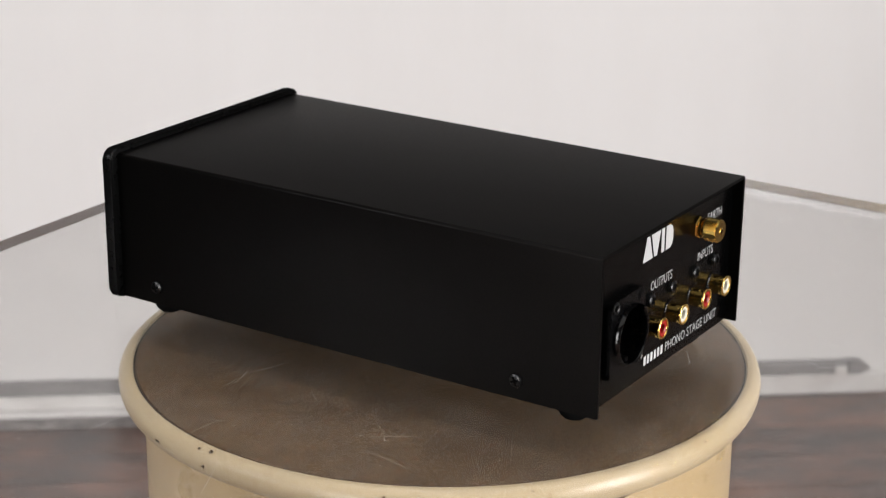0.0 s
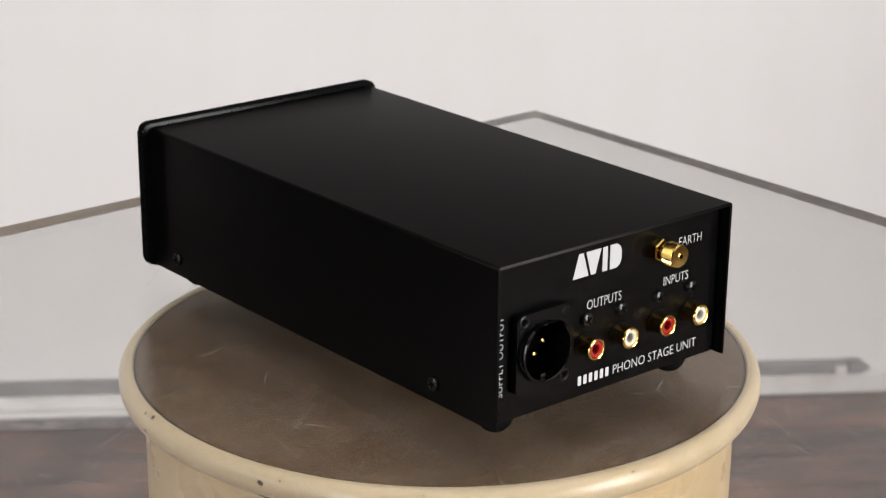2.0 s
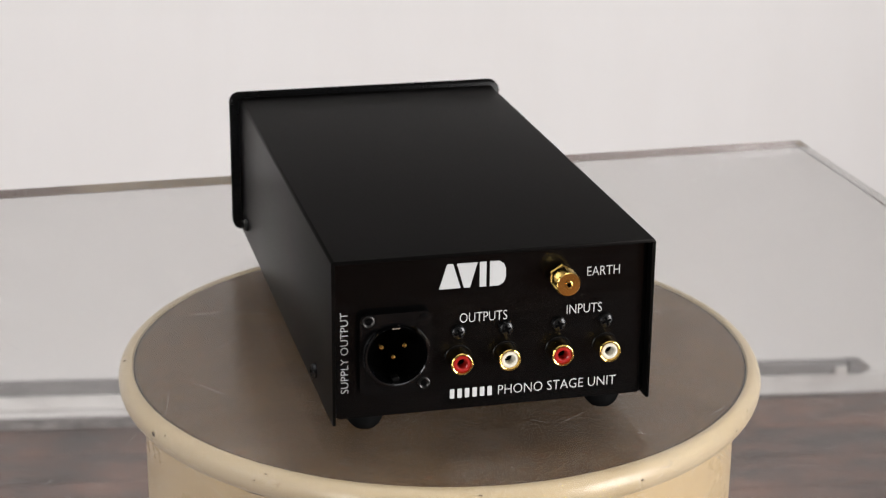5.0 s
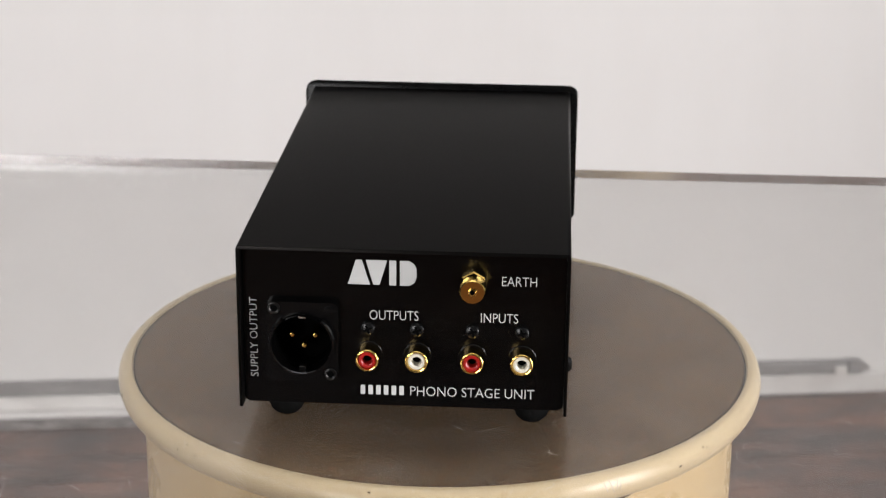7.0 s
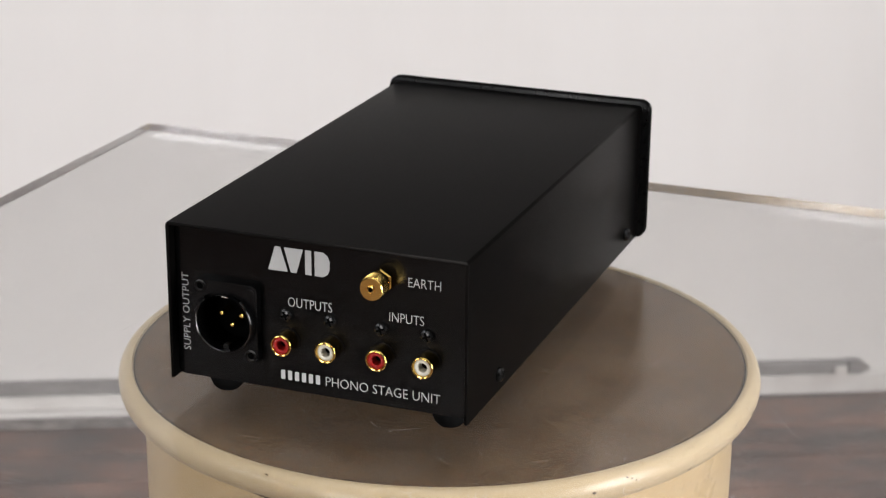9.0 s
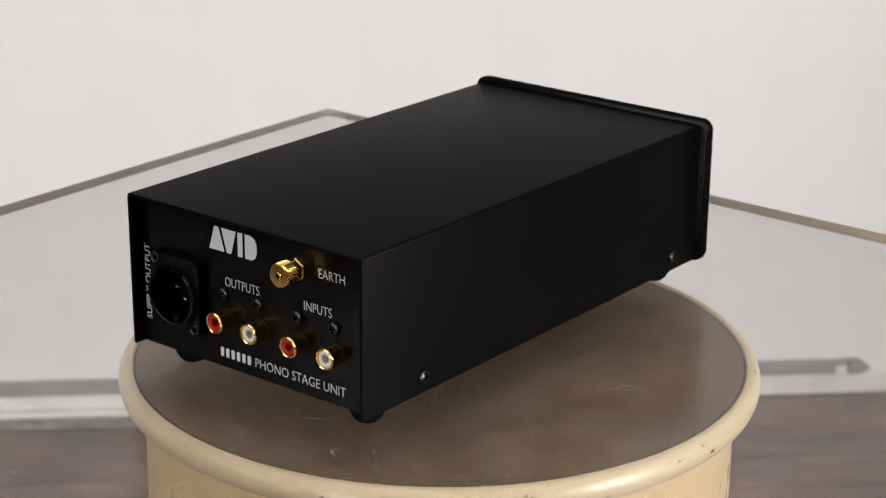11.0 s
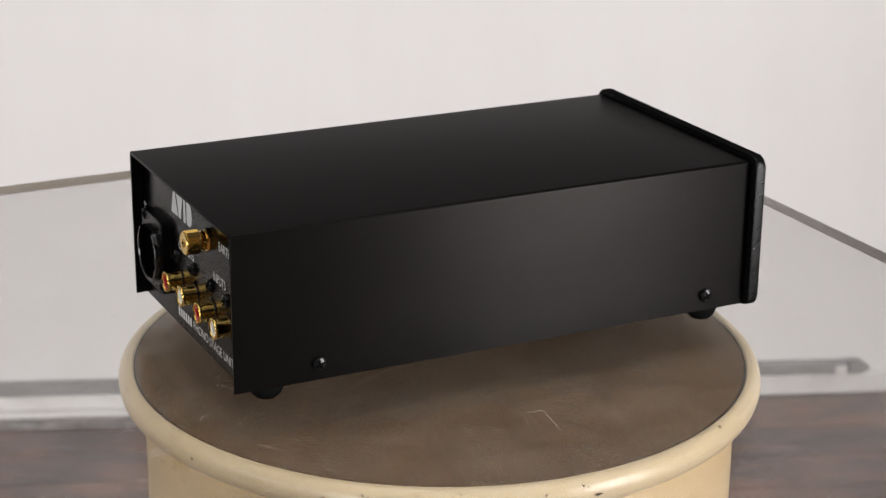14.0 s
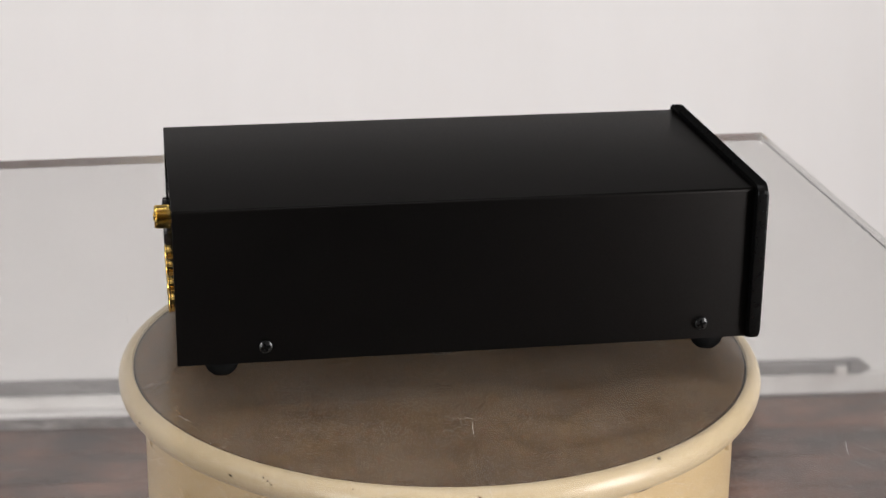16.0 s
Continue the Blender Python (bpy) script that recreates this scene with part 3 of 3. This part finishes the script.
    cut = [f for f in bm.faces if f.calc_center_median().y < (PANEL_Y - 2.9) * MM
           and f.calc_center_median().z > cz * MM and abs(f.calc_center_median().x - cx * MM) < 7.5 * MM]
    bmesh.ops.delete(bm, geom=cut, context="FACES")
    part("shroud", bm, SHROUD_PLASTIC, outlet, smooth=True)
    part("well", lathe([(a * MM, b * MM) for a, b in ((0.0, -9.0), (10.95, -9.0), (10.95, 3.5))], 48, m=at_rear(*mm(cx, PANEL_Y, cz))), HOLLOW_SHADE, outlet, "dark recess")
    for px, pz in ((-4.3, 0.9), (4.2, 0.9), (0.1, -3.3)):
        part("pin", lathe([(a * MM, b * MM) for a, b in ((1.15, -8.9), (1.15, -2.3), (0.8, -1.5), (0.0, -1.3))], 16, m=at_rear(*mm(cx + px, PANEL_Y, cz + pz))), GOLD, outlet, "gold pin", smooth=True)
    part("latch", slab([mm(*p) for p in rounded(cx - 1.3, cx + 1.3, cz - 10.9, cz - 9.3, 0.5, 3)], (PANEL_Y - 3.4) * MM, (PANEL_Y - 0.5) * MM, 0.0002), DARK_METAL, outlet, "bright metal latch")
    part("key_tab", box(*mm(cx - 1.5, cx + 1.5, PANEL_Y - 3.7, PANEL_Y + 3.0, cz + 9.3, cz + 10.9), 0.0003), STEEL, outlet)
    for px, pz in ((-10.1, 13.0), (10.3, -12.3)):
        part("fixing", lathe([(a * MM, b * MM) for a, b in ((2.3, 2.3), (2.3, 2.75), (1.9, 2.9), (1.3, 2.6), (1.2, 2.46), (0.0, 2.46))], 20, m=at_rear(*mm(cx + px, PANEL_Y - 1.0, cz + pz))), DARK_METAL, outlet, smooth=True)
        # flat dark disc for the shade inside the hole
        part("fixing_hole", lathe([(a * MM, b * MM) for a, b in ((0.0, 2.62), (1.25, 2.62))], 16, m=at_rear(*mm(cx + px, PANEL_Y - 1.0, cz + pz))), HOLLOW_SHADE, outlet)
    part("badge", lathe([(a * MM, b * MM) for a, b in ((2.3, 2.3), (2.3, 2.6), (2.0, 2.65), (0.0, 2.65))], 20, m=at_rear(*mm(cx + 10.2, PANEL_Y - 1.0, cz + 12.2))), BLACK_PLASTIC, outlet, smooth=True)

    # four sockets with their screws
    for x, core in ((-19.8, RED), (-1.9, WHITE_PLASTIC), (18.2, RED), (36.2, WHITE_PLASTIC)):
        m = at_rear(*mm(x, PANEL_Y + 0.8, 28.1))
        colour = "red" if core is RED else "white"
        prof = [(3.95, 0.05), (3.95, 6.1), (4.16, 6.25), (4.25, 6.7), (4.18, 7.05), (3.98, 7.3), (3.72, 7.38), (3.46, 7.28), (3.3, 7.0), (3.25, 6.3)]
        s = part("phono_socket", lathe([(a * MM, b * MM) for a, b in prof], 40, m=m), GOLD, unit, "gold socket with a %s centre" % colour, smooth=True)
        prof = [(3.24, 6.1), (3.2, 6.6), (2.95, 6.9), (2.25, 6.95), (1.8, 6.6), (1.65, 3.0)]
        part("insulator", lathe([(a * MM, b * MM) for a, b in prof], 32, m=m), core, s, "%s plastic ring" % colour, smooth=True)
        part("bore", lathe([(a * MM, b * MM) for a, b in ((0.0, 3.1), (1.66, 3.1))], 20, m=m), HOLLOW_SHADE, s)
        part("washer", lathe([(a * MM, b * MM) for a, b in ((5.2, 0.82), (5.2, 1.15), (5.0, 1.3), (3.97, 1.3))], 40, m=m), BLACK_PLASTIC, s, "black washer", smooth=True)
        cross_screw("panel_screw", at_rear(*mm(x - 0.2, PANEL_Y, 38.4)), 2.7, 1.9, BLACK_STEEL, unit)

    # earth terminal
    m = at_rear(*mm(18.2, PANEL_Y + 1.1, 57.2))
    bm = bmesh.new()
    for h0, h1 in ((0.05, 3.0),):
        ring = []
        for h, rad in ((h0, 4.7), (h1 - 0.4, 4.7), (h1, 4.2)):
            ring.append([bm.verts.new(m @ Vector(mm(rad * math.cos(radians(60 * k + 30)), rad * math.sin(radians(60 * k + 30)), h))) for k in range(6)])
        for a, b in zip(ring, ring[1:]):
            for k in range(6):
                bm.faces.new((a[k], a[(k + 1) % 6], b[(k + 1) % 6], b[k]))
        bm.faces.new(ring[-1])
    post = part("earth_terminal", bm, GOLD, unit, "gold binding post with a knurled knob")
    part("stem", lathe([(a * MM, b * MM) for a, b in ((3.0, 2.9), (3.0, 3.4), (3.9, 3.6), (3.9, 4.5), (3.4, 4.8), (2.4, 4.9), (2.4, 6.7))], 32, m=m), GOLD, post, smooth=True)
    # knurled knob: a checkered relief round the rim
    bm = bmesh.new()
    rows, steps = 10, 60
    rings = []
    for i in range(rows + 1):
        h = 5.6 + 5.7 * i / rows
        ring = []
        for k in range(steps):
            high = ((k + i) % 2 == 0) and 0 < i < rows
            rad = (4.72 if high else 4.36) if 0 < i < rows else 4.45
            a = 2 * math.pi * k / steps
            ring.append(bm.verts.new(m @ Vector(mm(rad * math.cos(a), rad * math.sin(a), h))))
        rings.append(ring)
    for a, b in zip(rings, rings[1:]):
        for k in range(steps):
            n = (k + 1) % steps
            bm.faces.new((a[k], a[n], b[n]))
            bm.faces.new((a[k], b[n], b[k]))
    part("knob", bm, GOLD, post, "knurled gold knob")
    part("knob_face", lathe([(a * MM, b * MM) for a, b in ((4.45, 5.6), (2.5, 5.55))] , 40, m=m), GOLD, post)
    part("knob_cap", lathe([(a * MM, b * MM) for a, b in ((4.45, 11.3), (4.2, 11.6), (1.75, 11.6), (1.7, 11.35), (1.5, 11.35), (1.45, 11.85), (1.3, 11.95), (0.9, 11.95))], 40, m=m), GOLD, post, "smooth gold cap", smooth=True)
    part("hole", lathe([(a * MM, b * MM) for a, b in ((0.9, 11.94), (0.8, 10.6), (0.0, 10.6))], 20, m=m), HOLLOW_SHADE, post)
    return unit


STAND = turntable()
SHEET = acrylic_plate()
UNIT = phono_unit()

# the turn of the stand in degrees, every half second
TURN = [60.53, 56.25, 51.96, 47.66, 43.34, 39.02, 34.69, 30.35, 26.01, 21.68, 17.35, 13.03, 8.70, 4.38, 0.05, -4.29, -8.64, -13.00, -17.37, -21.75, -26.13, -30.51, -34.88, -39.22, -43.52, -47.79, -52.00, -56.17, -60.29, -64.40, -68.53, -72.75, -77.14]


def motions():
    for thing, yaw, lift in ((STAND, 0.0, 0.0), (SHEET, YAW, 0.0), (UNIT, YAW, 0.002)):
        walk(thing, [(0.5 * k, pose(0, 0, PLATE_TOP + lift, 0, 0, a + yaw)) for k, a in enumerate(TURN)])


motions()
